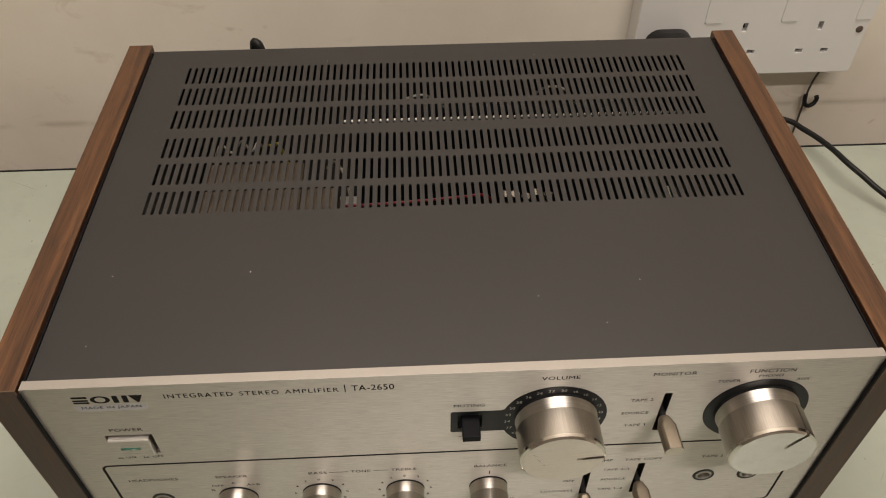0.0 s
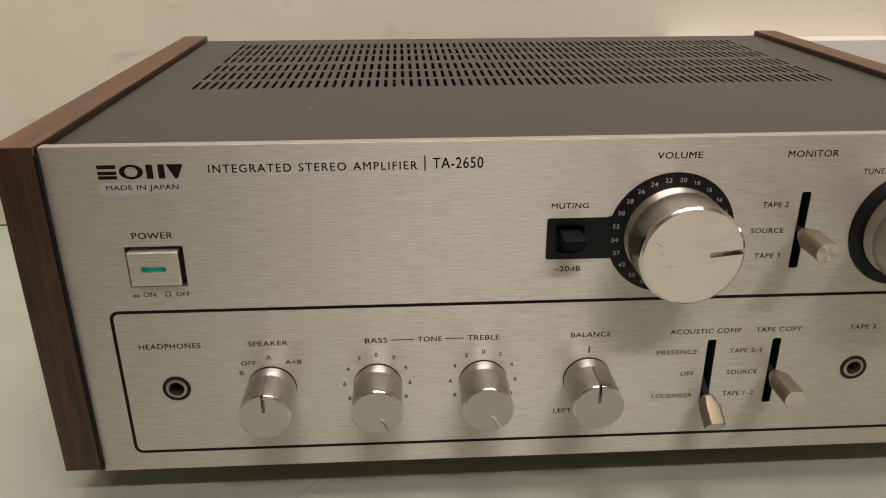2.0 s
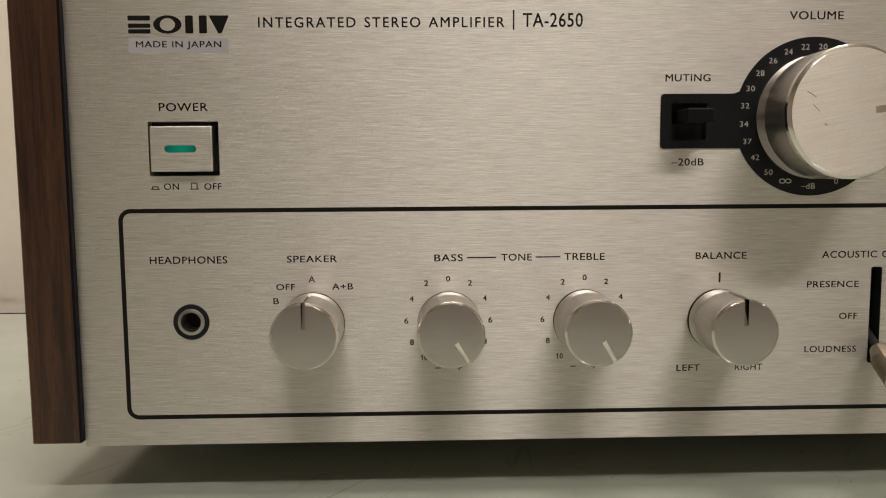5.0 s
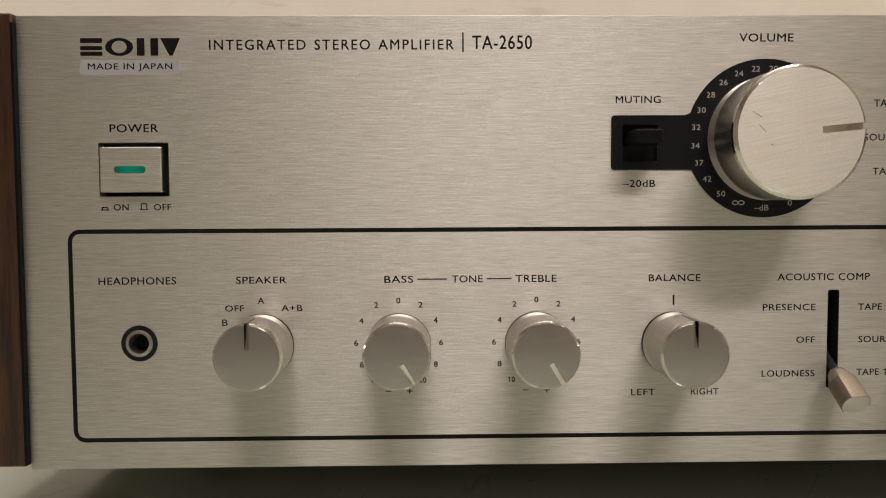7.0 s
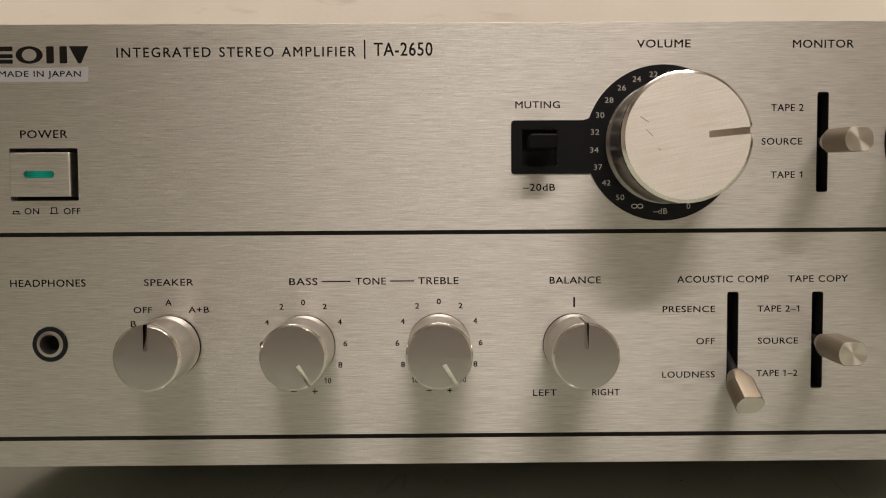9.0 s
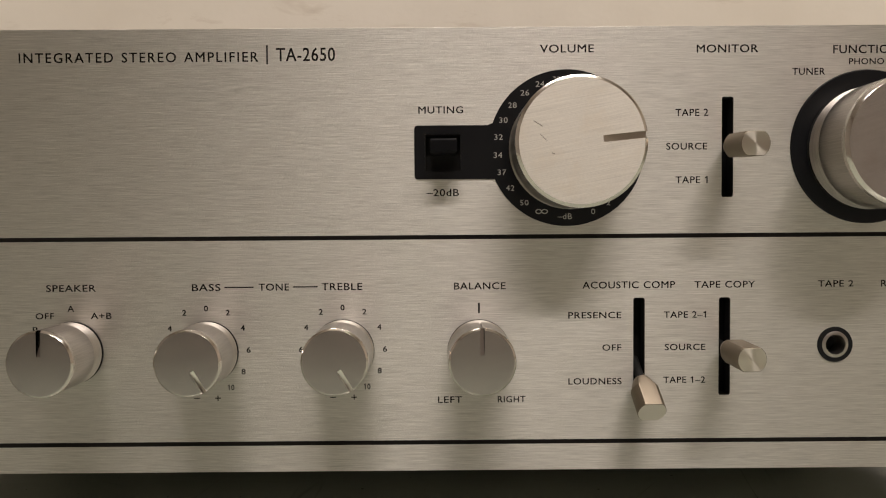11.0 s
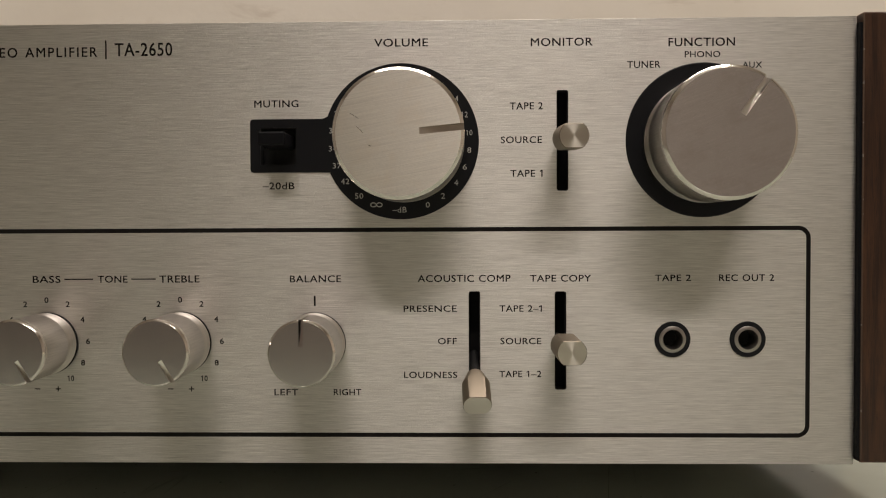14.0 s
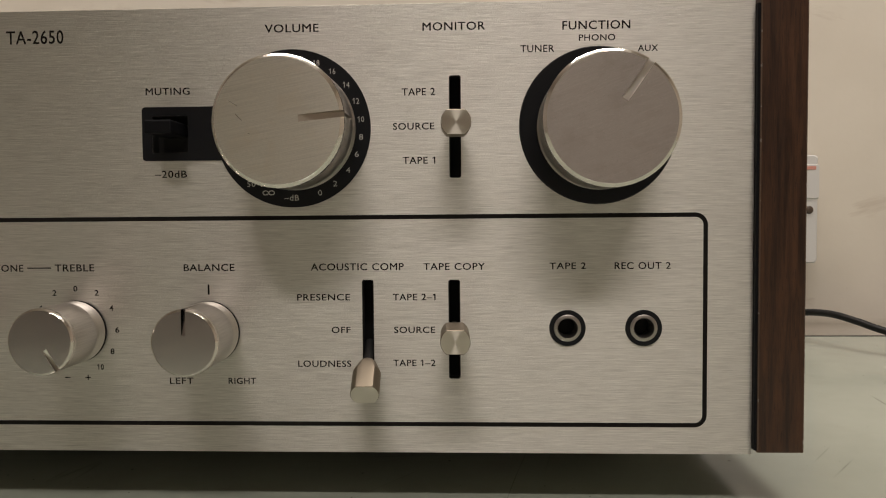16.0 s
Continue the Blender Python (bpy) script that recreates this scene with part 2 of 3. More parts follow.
STEEL = enamel("dull_steel", (0.62, 0.6, 0.54), 0.5, 300, 0.1)
# for walls out of view; brown chosen to darken reflections in the knobs
FAR_WALL = enamel("unseen_wall_brown", (0.42, 0.385, 0.345), 0.6, 100, 0.1)
FLOOR_MAT = enamel("floor_tile", (0.29, 0.26, 0.225), 0.45, 60, 0.1)
CEILING_MAT = enamel("ceiling_paint", (0.7, 0.67, 0.62), 0.7, 80, 0.1, 0.05)


m, t, b = material("green_lamp", (0.002, 0.06, 0.04), 0.3, Specular_IOR_Level=0.12)
dots = t.nodes.new("ShaderNodeTexVoronoi")
dots.inputs["Scale"].default_value = 1.0
dots.inputs["Randomness"].default_value = 0.0
t.links.new(coords(t, (1700, 1, 1700)), dots.inputs["Vector"])
glow = t.nodes.new("ShaderNodeTexGradient")
glow.gradient_type = "SPHERICAL"
t.links.new(coords(t, (165, 1, 260)), glow.inputs["Vector"])
c = ramp(t, dots.outputs["Distance"], (0.2, (0.006, 0.7, 0.44)), (0.55, (0.0, 0.26, 0.165)))
c = mix(t, 1.0, c, ramp(t, glow.outputs["Fac"], (0.05, (0.25, 0.25, 0.25)), (0.9, (1, 1, 1))), "MULTIPLY")
b.inputs["Emission Strength"].default_value = 0.3
t.links.new(c, b.inputs["Emission Color"])
GREEN = m


# ---- mesh helpers (lengths in millimetres) ----
MM = 0.001


def part(name, bm, mat, parent=None, label="", at=None, smooth=False, sharp=35):
    """Links a bmesh as one mesh object. Its vertices are in millimetres from the point at, which becomes its origin in the parent."""
    me = bpy.data.meshes.new(name)
    bmesh.ops.scale(bm, vec=(MM, MM, MM), verts=bm.verts)
    bmesh.ops.recalc_face_normals(bm, faces=bm.faces)
    bm.to_mesh(me)
    bm.free()
    for mt in mat if isinstance(mat, (list, tuple)) else [mat]:
        me.materials.append(mt)
    if smooth:
        me.polygons.foreach_set("use_smooth", [True] * len(me.polygons))
        me.set_sharp_from_angle(angle=radians(sharp))
    ob = new(name, me)
    if parent is not None:
        ob.parent = parent
    if at is not None:
        ob.location = [c * MM for c in at]
    return tagged(ob, label) if label else ob


def thing(name, label, category, at, group="", kind=""):
    ob = new(name)
    ob.location = [c * MM for c in at]
    return tagged(ob, label, category, group, kind)


def box(x0, x1, y0, y1, z0, z1, bevel=0.0, seg=2, bm=None):
    own = bm is None
    bm = bm or bmesh.new()
    made = bmesh.ops.create_cube(bm, size=1.0)["verts"]
    bmesh.ops.scale(bm, vec=(x1 - x0, y1 - y0, z1 - z0), verts=made)
    bmesh.ops.translate(bm, vec=((x0 + x1) / 2, (y0 + y1) / 2, (z0 + z1) / 2), verts=made)
    if bevel:
        edges = list({e for v in made for e in v.link_edges})
        bmesh.ops.bevel(bm, geom=edges, offset=bevel, segments=seg, affect="EDGES", profile=0.5)
    return bm


def round_rect(x0, x1, z0, z1, r, n=5):
    pts = []
    for cx, cz, a in ((x1 - r, z1 - r, 0), (x0 + r, z1 - r, 90), (x0 + r, z0 + r, 180), (x1 - r, z0 + r, 270)):
        for k in range(n + 1):
            w = radians(a + 90 * k / n)
            pts.append((cx + r * math.cos(w), cz + r * math.sin(w)))
    return pts


def circle(cx, cz, r, n=32):
    return [(cx + r * math.cos(2 * math.pi * k / n), cz + r * math.sin(2 * math.pi * k / n)) for k in range(n)]


def plate(outer, holes, y0, y1, chamfer=0.0):
    """A sheet in the x-z plane, from y0 (front) back to y1, with holes through it and an outer edge chamfered at the front."""
    bm = bmesh.new()
    cx = sum(p[0] for p in outer) / len(outer)
    cz = sum(p[1] for p in outer) / len(outer)

    def ring(pts, y):
        vs = [bm.verts.new((x, y, z)) for x, z in pts]
        return vs, [bm.edges.new((a, b)) for a, b in zip(vs, vs[1:] + vs[:1])]

    def wall(a, b):
        for i in range(len(a)):
            j = (i + 1) % len(a)
            bm.faces.new((a[i], a[j], b[j], b[i]))

    inner = outer
    if chamfer:
        inner = [(x - math.copysign(min(chamfer, abs(x - cx)), x - cx), z - math.copysign(min(chamfer, abs(z - cz)), z - cz)) for x, z in outer]
    front, edges = ring(inner, y0)
    fh = [ring(h, y0) for h in holes]
    edges = edges + [e for _, es in fh for e in es]
    bmesh.ops.triangle_fill(bm, use_beauty=True, edges=edges, normal=(0, -1, 0))
    last = front
    if chamfer:
        mid, _ = ring(outer, y0 + chamfer)
        wall(front, mid)
        last = mid
    back, _ = ring(outer, y1)
    wall(last, back)
    for (vs, _), h in zip(fh, holes):
        hb, _ = ring(h, y1)
        wall(vs, hb)
    return bm


def flat(pts, y):
    bm = bmesh.new()
    bm.faces.new([bm.verts.new((x, y, z)) for x, z in pts])
    return bm


def prism(sections, cap0=True, cap1=True, closed=True):
    """Joins outlines of equal length, each given as (y, points in x and z)."""
    bm = bmesh.new()
    rows = [[bm.verts.new((x, y, z)) for x, z in pts] for y, pts in sections]
    n = len(rows[0])
    for a, b in zip(rows, rows[1:]):
        for i in range(n if closed else n - 1):
            j = (i + 1) % n
            bm.faces.new((a[i], a[j], b[j], b[i]))
    if cap0:
        bm.faces.new(rows[0])
    if cap1:
        bm.faces.new(rows[-1])
    return bm


def tube(points, radius, n=10, sub=8):
    """A round cord along a smooth line through the points."""
    pts = [Vector(p) for p in points]
    line = []
    for i in range(len(pts) - 1):
        p0, p1, p2, p3 = pts[max(i - 1, 0)], pts[i], pts[i + 1], pts[min(i + 2, len(pts) - 1)]
        for k in range(sub):
            u = k / sub
            line.append(0.5 * (2 * p1 + (p2 - p0) * u + (2 * p0 - 5 * p1 + 4 * p2 - p3) * u * u + (3 * p1 - p0 - 3 * p2 + p3) * u ** 3))
    line.append(pts[-1])
    bm = bmesh.new()
    rows = []
    side = Vector((0, 0, 1))
    for i, p in enumerate(line):
        d = (line[min(i + 1, len(line) - 1)] - line[max(i - 1, 0)]).normalized()
        u = d.cross(side)
        u = u.normalized() if u.length > 1e-3 else Vector((1, 0, 0))
        w = u.cross(d)
        rows.append([bm.verts.new(p + radius * (math.cos(2 * math.pi * k / n) * u + math.sin(2 * math.pi * k / n) * w)) for k in range(n)])
    for a, b in zip(rows, rows[1:]):
        for i in range(n):
            bm.faces.new((a[i], a[(i + 1) % n], b[(i + 1) % n], b[i]))
    bm.faces.new(rows[0])
    bm.faces.new(rows[-1])
    return bm


def flag_ones(bm, text):
    """Gives each figure 1, a plain stroke in the font, its slanted flag."""
    left, islands = set(bm.verts), []
    while left:
        todo, island = [left.pop()], []
        while todo:
            v = todo.pop()
            island.append(v)
            for e in v.link_edges:
                o = e.other_vert(v)
                if o in left:
                    left.remove(o)
                    todo.append(o)
        islands.append(island)
    islands.sort(key=lambda vs: min(v.co.x for v in vs) + max(v.co.x for v in vs))
    letters = text.replace(" ", "")
    if len(islands) != len(letters):
        return
    for letter, vs in zip(letters, islands):
        if letter == "1":
            x0, top = min(v.co.x for v in vs), max(v.co.y for v in vs)
            h = top - min(v.co.y for v in vs)
            bm.faces.new([bm.verts.new((x, y, 0.0)) for x, y in ((x0 + 0.01, top), (x0 - 0.22 * h, top - 0.17 * h), (x0 - 0.22 * h, top - 0.29 * h), (x0 + 0.01, top - 0.16 * h))])


def word(text, x0, x1, z0, z1, parent, y=-0.012, mat=None, label="", weight=0.024, name="lettering", track=1.08):
    """Printed writing that fills the given width and height on the front panel."""
    cu = bpy.data.curves.new("writing", "FONT")
    cu.body, cu.size, cu.resolution_u = text, 1.0, 3
    cu.space_character, cu.space_word = track, track
    tmp = new("writing", cu)
    me = bpy.data.meshes.new_from_object(tmp.evaluated_get(bpy.context.evaluated_depsgraph_get()))
    bpy.data.objects.remove(tmp)
    bpy.data.curves.remove(cu)
    bm = bmesh.new()
    bm.from_mesh(me)
    bpy.data.meshes.remove(me)
    if "1" in text:
        flag_ones(bm, text)
    if weight:
        # ink that has spread a little: shifted copies, one behind the other
        first = bm.verts[:] + bm.edges[:] + bm.faces[:]
        for k, (sx, sz) in enumerate(((weight, 0.0), (0.0, weight * 0.7), (weight, weight * 0.7))):
            back = bmesh.ops.duplicate(bm, geom=first)["geom"]
            bmesh.ops.translate(bm, vec=(sx, sz, -0.1 * (k + 1)), verts=[v for v in back if isinstance(v, bmesh.types.BMVert)])
    lo = [min(v.co[k] for v in bm.verts) for k in (0, 1)]
    hi = [max(v.co[k] for v in bm.verts) for k in (0, 1)]
    cx, cz = (x0 + x1) / 2, (z0 + z1) / 2
    for v in bm.verts:
        x = (v.co.x - lo[0]) / (hi[0] - lo[0]) * (x1 - x0) + x0
        z = (v.co.y - lo[1]) / (hi[1] - lo[1]) * (z1 - z0) + z0
        v.co = (x - cx, -0.02 * v.co.z, z - cz)
    return part(name, bm, mat or INK, parent, label or "printed word " + text, at=(cx, y, cz))


def numeral(text, cx, cz, height, parent, y=-0.012, mat=None):
    w = height * 0.72 * len(text) - (height * 0.38 if "1" in text else 0) + (height * 0.1 if len(text) > 1 else 0)
    if text == "1":
        w = height * 0.4
    return word(text, cx - w / 2, cx + w / 2, cz - height / 2, cz + height / 2, parent, y, mat, "printed numeral " + text, 0.0 if mat else 0.04, "numeral")


# ---- room ----
def structure(name, bm, mat, label, category):
    return tagged(part(name, bm, mat), label, category, kind="structure")


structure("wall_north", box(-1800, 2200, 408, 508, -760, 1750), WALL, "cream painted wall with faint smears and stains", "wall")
# added unseen walls; their brown shapes the reflections in the metal
structure("wall_south", box(-1800, 2200, -2700, -2600, -760, 1750), FAR_WALL, "plain brown far wall, unseen, added to close the room", "wall")
structure("wall_west", box(-1900, -1800, -2700, 508, -760, 1750), FAR_WALL, "plain brown side wall, unseen, added to close the room", "wall")
structure("wall_east", box(2200, 2300, -2700, 508, -760, 1750), WALL, "plain cream painted side wall", "wall")
structure("floor", box(-1900, 2300, -2700, 508, -800, -760), FLOOR_MAT, "plain brownish floor", "floor")
structure("ceiling", box(-1900, 2300, -2700, 508, 1750, 1790), CEILING_MAT, "plain off-white ceiling", "ceiling")

# ---- table ----
table = thing("table", "pale greenish table with hairline scratches standing near the wall", "table", (0, -50, -757))
part("tabletop", box(-850, 850, -240, 391.0, 728, 750.0, 0.8), BOARD, table, "pale greenish scratched top")
part("edge_strip", box(-850, 850, 391.2, 392.6, 729, 750.4, 0.2), DARK, table, "thin dark strip along the back edge")
for lx in (-790, 740):
    for ly in (-205, 330):
        part("leg", box(lx, lx + 50, ly, ly + 50, -3, 728, 2), BOARD, table)

# ---- amplifier ----
amp = thing("stereo_amplifier", "vintage silver-faced stereo amplifier with walnut sides and dark slotted cover", "amplifier", (0, 0, 0))

HOLES = [round_rect(-164.3, -142.6, 96.3, 113.1, 0.3, 2), round_rect(-0.8, 10.9, 106.3, 118.2, 0.3, 2),
         round_rect(94.15, 97.85, 97.6, 129.6, 0.7, 3), round_rect(65.95, 69.65, 33.8, 65.5, 0.7, 3), round_rect(93.5, 97.2, 33.8, 65.4, 0.7, 3)]
JACKS = ((-153.2, 50.0), (131.0, 49.95), (154.8, 49.95))
HOLES += [circle(x, z, 4.6, 24) for x, z in JACKS]
face = plate([(-188.4, 9.9), (188.4, 9.9), (188.4, 152.0), (-188.4, 152.0)], HOLES, 0.0, 4.6, 0.04)
for f in face.faces:
    f.normal_update()
    f.material_index = int(max(abs(f.normal.x), abs(f.normal.z)) > 0.9)
part("front_panel", face, [ALU, EDGE], amp, "horizontally brushed aluminium front panel")

# black liners of the window and the lever slots
for x0, x1, z0, z1, r, t_in in ((-0.8, 10.9, 106.3, 118.2, 0.3, 0.25), (94.15, 97.85, 97.6, 129.6, 0.7, 0.12), (65.95, 69.65, 33.8, 65.5, 0.7, 0.12), (93.5, 97.2, 33.8, 65.4, 0.7, 0.12)):
    liner = plate(round_rect(x0 - 0.05, x1 + 0.05, z0 - 0.05, z1 + 0.05, r, 3), [round_rect(x0 + t_in, x1 - t_in, z0 + t_in, z1 - t_in, r, 3)], 0.1, 4.9)
    part("slot_liner", liner, DARK, amp, "black liner inside the opening")

# engraved border line
outer = round_rect(-174.7, 174.5, 18.4, 86.1, 3.9, 8)
inner = round_rect(-173.3, 173.1, 19.8, 84.7, 2.5, 8)
line = bmesh.new()
a = [line.verts.new((x, -0.01, z)) for x, z in outer]
b = [line.verts.new((x, -0.01, z)) for x, z in inner]
for i in range(len(a)):
    j = (i + 1) % len(a)
    line.faces.new((a[i], a[j], b[j], b[i]))
part("border_line", line, INK, amp, "black engraved line with rounded corners")

# cover: top sheet with six rows of slots, front and back lip, sides
ROW_Y = [109.2, 132.8, 156.2, 183.4, 207.0, 230.2]
SLOT_L, SLOT_W, PITCH, COUNT, FIRST = 18.3, 1.75, 4.262, 76, -160.2


def slotted_cover():
    bm = bmesh.new()
    top, low = 150.0, 149.0
    x_lo, x_hi = -187.6, 187.6
    x_start = FIRST - PITCH / 2
    x_end = x_start + COUNT * PITCH

    def quad(xa, xb, ya, yb):
        bm.faces.new([bm.verts.new((x, y, top)) for x, y in ((xa, ya), (xb, ya), (xb, yb), (xa, yb))])

    y_prev = 4.8
    for y in ROW_Y:
        quad(x_lo, x_hi, y_prev, y - 1)
        quad(x_lo, x_start, y - 1, y + SLOT_L + 1)
        quad(x_end, x_hi, y - 1, y + SLOT_L + 1)
        for k in range(COUNT):
            c = FIRST + k * PITCH
            h, r = SLOT_W / 2, SLOT_W / 2
            rim = [(c + h, y + r), (c + h, y + SLOT_L - r), (c + h * 0.6, y + SLOT_L - 0.2), (c - h * 0.6, y + SLOT_L - 0.2),
                   (c - h, y + SLOT_L - r), (c - h, y + r), (c - h * 0.6, y + 0.2), (c + h * 0.6, y + 0.2)]
            xa, xb, ya, yb = c - PITCH / 2, c + PITCH / 2, y - 1, y + SLOT_L + 1
            edge = [(xb, y + r), (xb, y + SLOT_L - r), (xb, yb), (xa, yb), (xa, y + SLOT_L - r), (xa, y + r), (xa, ya), (xb, ya)]
            rt = [bm.verts.new((px, py, top)) for px, py in rim]
            rb = [bm.verts.new((px, py, low)) for px, py in rim]
            et = [bm.verts.new((px, py, top)) for px, py in edge]
            for i in range(8):
                j = (i + 1) % 8
                bm.faces.new((et[i], et[j], rt[j], rt[i]))
                bm.faces.new((rt[i], rt[j], rb[j], rb[i]))
        y_prev = y + SLOT_L + 1
    quad(x_lo, x_hi, y_prev, 269.0)
    bmesh.ops.remove_doubles(bm, verts=bm.verts, dist=0.0005)
    # rolled back edge and sides
    prof = [(269.0, 150.0), (270.2, 149.6), (270.8, 148.6), (270.8, 14.0)]
    for (ya, za), (yb, zb) in zip(prof, prof[1:]):
        bm.faces.new([bm.verts.new(p) for p in ((x_lo, ya, za), (x_hi, ya, za), (x_hi, yb, zb), (x_lo, yb, zb))])
    for x in (x_lo, x_hi):
        bm.faces.new([bm.verts.new(p) for p in ((x, 4.8, 150.0), (x, 269.0, 150.0), (x, 270.8, 148.6), (x, 270.8, 14.0), (x, 4.8, 14.0))])
    return bm


part("cover", slotted_cover(), COVER, amp, "dark grey enamelled steel cover with six rows of slots")
part("base_plate", box(-187.0, 187.0, 5.0, 270.4, 12.2, 13.6), STEEL, amp, "dull steel base plate")
part("inner_screen", box(-187.0, 187.0, 9.0, 9.6, 14.0, 148.5), DARK, amp, "dark inner screen behind the front panel")


def side_panel(half, front):
    bm = box(-half, half, front - 135.6, 138.2, 11.0, 152.7, 0.45, 2)
    # front, back and side faces take the walnut with shade in its tint
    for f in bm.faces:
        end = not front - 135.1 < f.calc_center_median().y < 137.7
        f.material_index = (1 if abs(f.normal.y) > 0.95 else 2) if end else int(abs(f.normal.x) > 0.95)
    return bm


for sx, half, front in ((-1, 7.7, -0.9), (1, 7.2, -2.2)):
    part("side_panel", side_panel(half, front), [WOOD, WOOD_SHADED, WORN], amp, "walnut side panel with worn edges", at=(sx * (189.36 + half), 135.6, 0))
    part("side_gasket", box(-0.43, 0.43, -140.6, 130, 11.8, 149.6), MATT_BLACK, amp, "dark strip between metal and wood", at=(sx * 188.9, 138.6, 0))

for fx in (-150, 150):
    for fy in (92, 225):
        ft = bmesh.new()
        bmesh.ops.create_cone(ft, cap_ends=True, segments=28, radius1=10.5, radius2=12.5, depth=20.0)
        part("foot", ft, RUBBER, amp, "round black rubber foot", at=(fx, fy, 3.0), smooth=True)


# knobs
def knob_outline(r, width, depth_r, angle, n=72):
    """A circle with one notch, at the angle clockwise from the top, down to the radius depth_r."""
    half = math.asin(width / 2 / r)
    pts = []
    for k in range(n + 1):
        w = half + (2 * math.pi - 2 * half) * k / n
        pts.append((r * math.sin(w), r * math.cos(w)))
    pts += [(-width / 2, depth_r), (width / 2, depth_r)]
    c, s = math.cos(radians(angle)), math.sin(radians(angle))
    return [(x * c + z * s, -x * s + z * c) for x, z in pts]


def knob(name, label, x, z, r, length, angle, width, r_in, cap_mat, cut=None):
    # dark disc behind the collar, added as contact shade round the base
    top = bmesh.new()
    bmesh.ops.create_cone(top, cap_ends=True, segments=48, radius1=r * (1.012 if r > 15 else 1.004), radius2=r * (1.005 if r > 15 else 1.0), depth=0.7)
    bmesh.ops.rotate(top, verts=top.verts, cent=(0, 0, 0), matrix=Matrix.Rotation(radians(90), 3, "X"))
    bmesh.ops.translate(top, vec=(0, -0.25, 0), verts=top.verts)
    root = part(name, top, DARK, amp, label, at=(x, 0, z))
    split = 0.3 * length
    collar = prism([(-1.0 if r > 15 else -0.8, circle(0, 0, r * 0.98, 72)), (-1.4, circle(0, 0, r * 1.0, 72)), (-split, circle(0, 0, r * 0.955, 72))])
    part("collar", collar, SATIN, root, "polished collar", smooth=True)
    slit, slab, ch = r - 0.045 * r - 0.3, (2.5 if r > 15 else 1.9), (1.05 if r > 15 else 0.6)
    side = prism([(-split, knob_outline(r * 0.985, width * 0.5, slit, angle)), (-split - 0.3, knob_outline(r, width * 0.5, slit, angle)),
                  (-(length - slab), knob_outline(r, width * 0.5, slit, angle))])
    part("grip", side, KNOB_SIDE, root, "satin aluminium grip", smooth=True)
    dp = ch if r > 15 else 1.15 * ch
    arcs = [(length - slab, r), (length - 0.85 * dp, r), (length - 0.75 * dp, r - 0.1 * ch), (length - 0.05 * dp, r - 0.92 * ch), (length, r - ch)]
    rim = prism([(-yy, knob_outline(rr, width, r_in, angle)) for yy, rr in arcs], cap0=False, cap1=False)
    part("bezel", rim, CHROME if r > 15 else RIM, root, "polished rounded rim", smooth=True)
    part("cap", flat(knob_outline(r - ch, width, r_in, angle), -length), cap_mat, root, "brushed end cap")
    c, s = math.cos(radians(angle)), math.sin(radians(angle))
    groove = bmesh.new()
    # a milled ramp that runs down to a flat floor
    steps = [(r_in, 0.05), (r_in + 0.62 * (r - r_in), 0.9 * (slab - 0.2)), (r * 0.99, slab - 0.2)]
    for (pa, ya), (pb, yb) in zip(steps, steps[1:]):
        groove.faces.new([groove.verts.new((px * c + pz * s, -length + py, -px * s + pz * c)) for px, pz, py in
                          ((-width / 2, pa, ya), (width / 2, pa, ya), (width / 2, pb, yb), (-width / 2, pb, yb))])
    # side walls of the groove
    for side in (-width / 2, width / 2):
        for (pa, ya), (pb, yb) in zip(steps, steps[1:]):
            groove.faces.new([groove.verts.new((side * c + pz * s, -length + py, -side * s + pz * c)) for pz, py in ((pa, 0.0), (pb, 0.0), (pb, yb), (pa, ya))])
    part("pointer", groove, cut or CUT, root, "cut pointer groove")
    return root


volume = knob("volume_knob", "large satin aluminium volume knob", 45.4, 113.5, 19.4, 22.8, 84.5, 2.0, 6.2, CAP_VOLUME, TAN_CUT)
knob("function_knob", "large satin aluminium selector knob", 141.0, 112.9, 19.5, 24.0, 34.5, 2.0, 6.2, CAP_PLAIN)
# upward pointers get the darker groove colour in place of shade
knob("speaker_knob", "small satin aluminium selector knob", -114.6, 49.05, 10.05, 21.0, 0.0, 1.3, 2.2, CAP_SMALL, DARK_CUT)
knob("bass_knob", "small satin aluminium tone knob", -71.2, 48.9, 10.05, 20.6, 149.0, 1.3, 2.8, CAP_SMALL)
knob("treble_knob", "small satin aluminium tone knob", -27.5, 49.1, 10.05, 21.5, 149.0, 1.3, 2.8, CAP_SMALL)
knob("balance_knob", "small satin aluminium balance knob", 16.2, 48.8, 10.05, 21.8, 0.0, 1.3, 2.2, CAP_SMALL, DARK_CUT)

for k, (px, pz, turn, ln) in enumerate(((-12.8, 5.1, 32, 3.0), (-11.2, 1.1, 45, 2.8), (-8.3, -3.6, 20, 0.9))):
    nick = plate([(-ln / 2, -0.07), (ln / 2, -0.07), (ln / 2, 0.07), (-ln / 2, 0.07)], [], -0.02, -0.005)
    mark = part("scratch", nick, DARK_CUT, volume, "thin scratch", at=(px, -22.8, pz))
    mark.rotation_euler = (0, radians(turn), 0)

# volume scale: black plate with a window for the muting switch
arc = [(44.5 + 24.9 * math.cos(radians(w)), 113.6 + 24.9 * math.sin(radians(w))) for w in range(-157, 163, 3)]
out = arc + [(19.3, 121.05), (18.0, 121.0), (-3.1, 121.0), (-3.8, 120.7), (-4.05, 120.0), (-4.05, 104.9), (-3.8, 104.2), (-3.1, 103.9), (18.4, 103.9), (20.6, 103.85)]
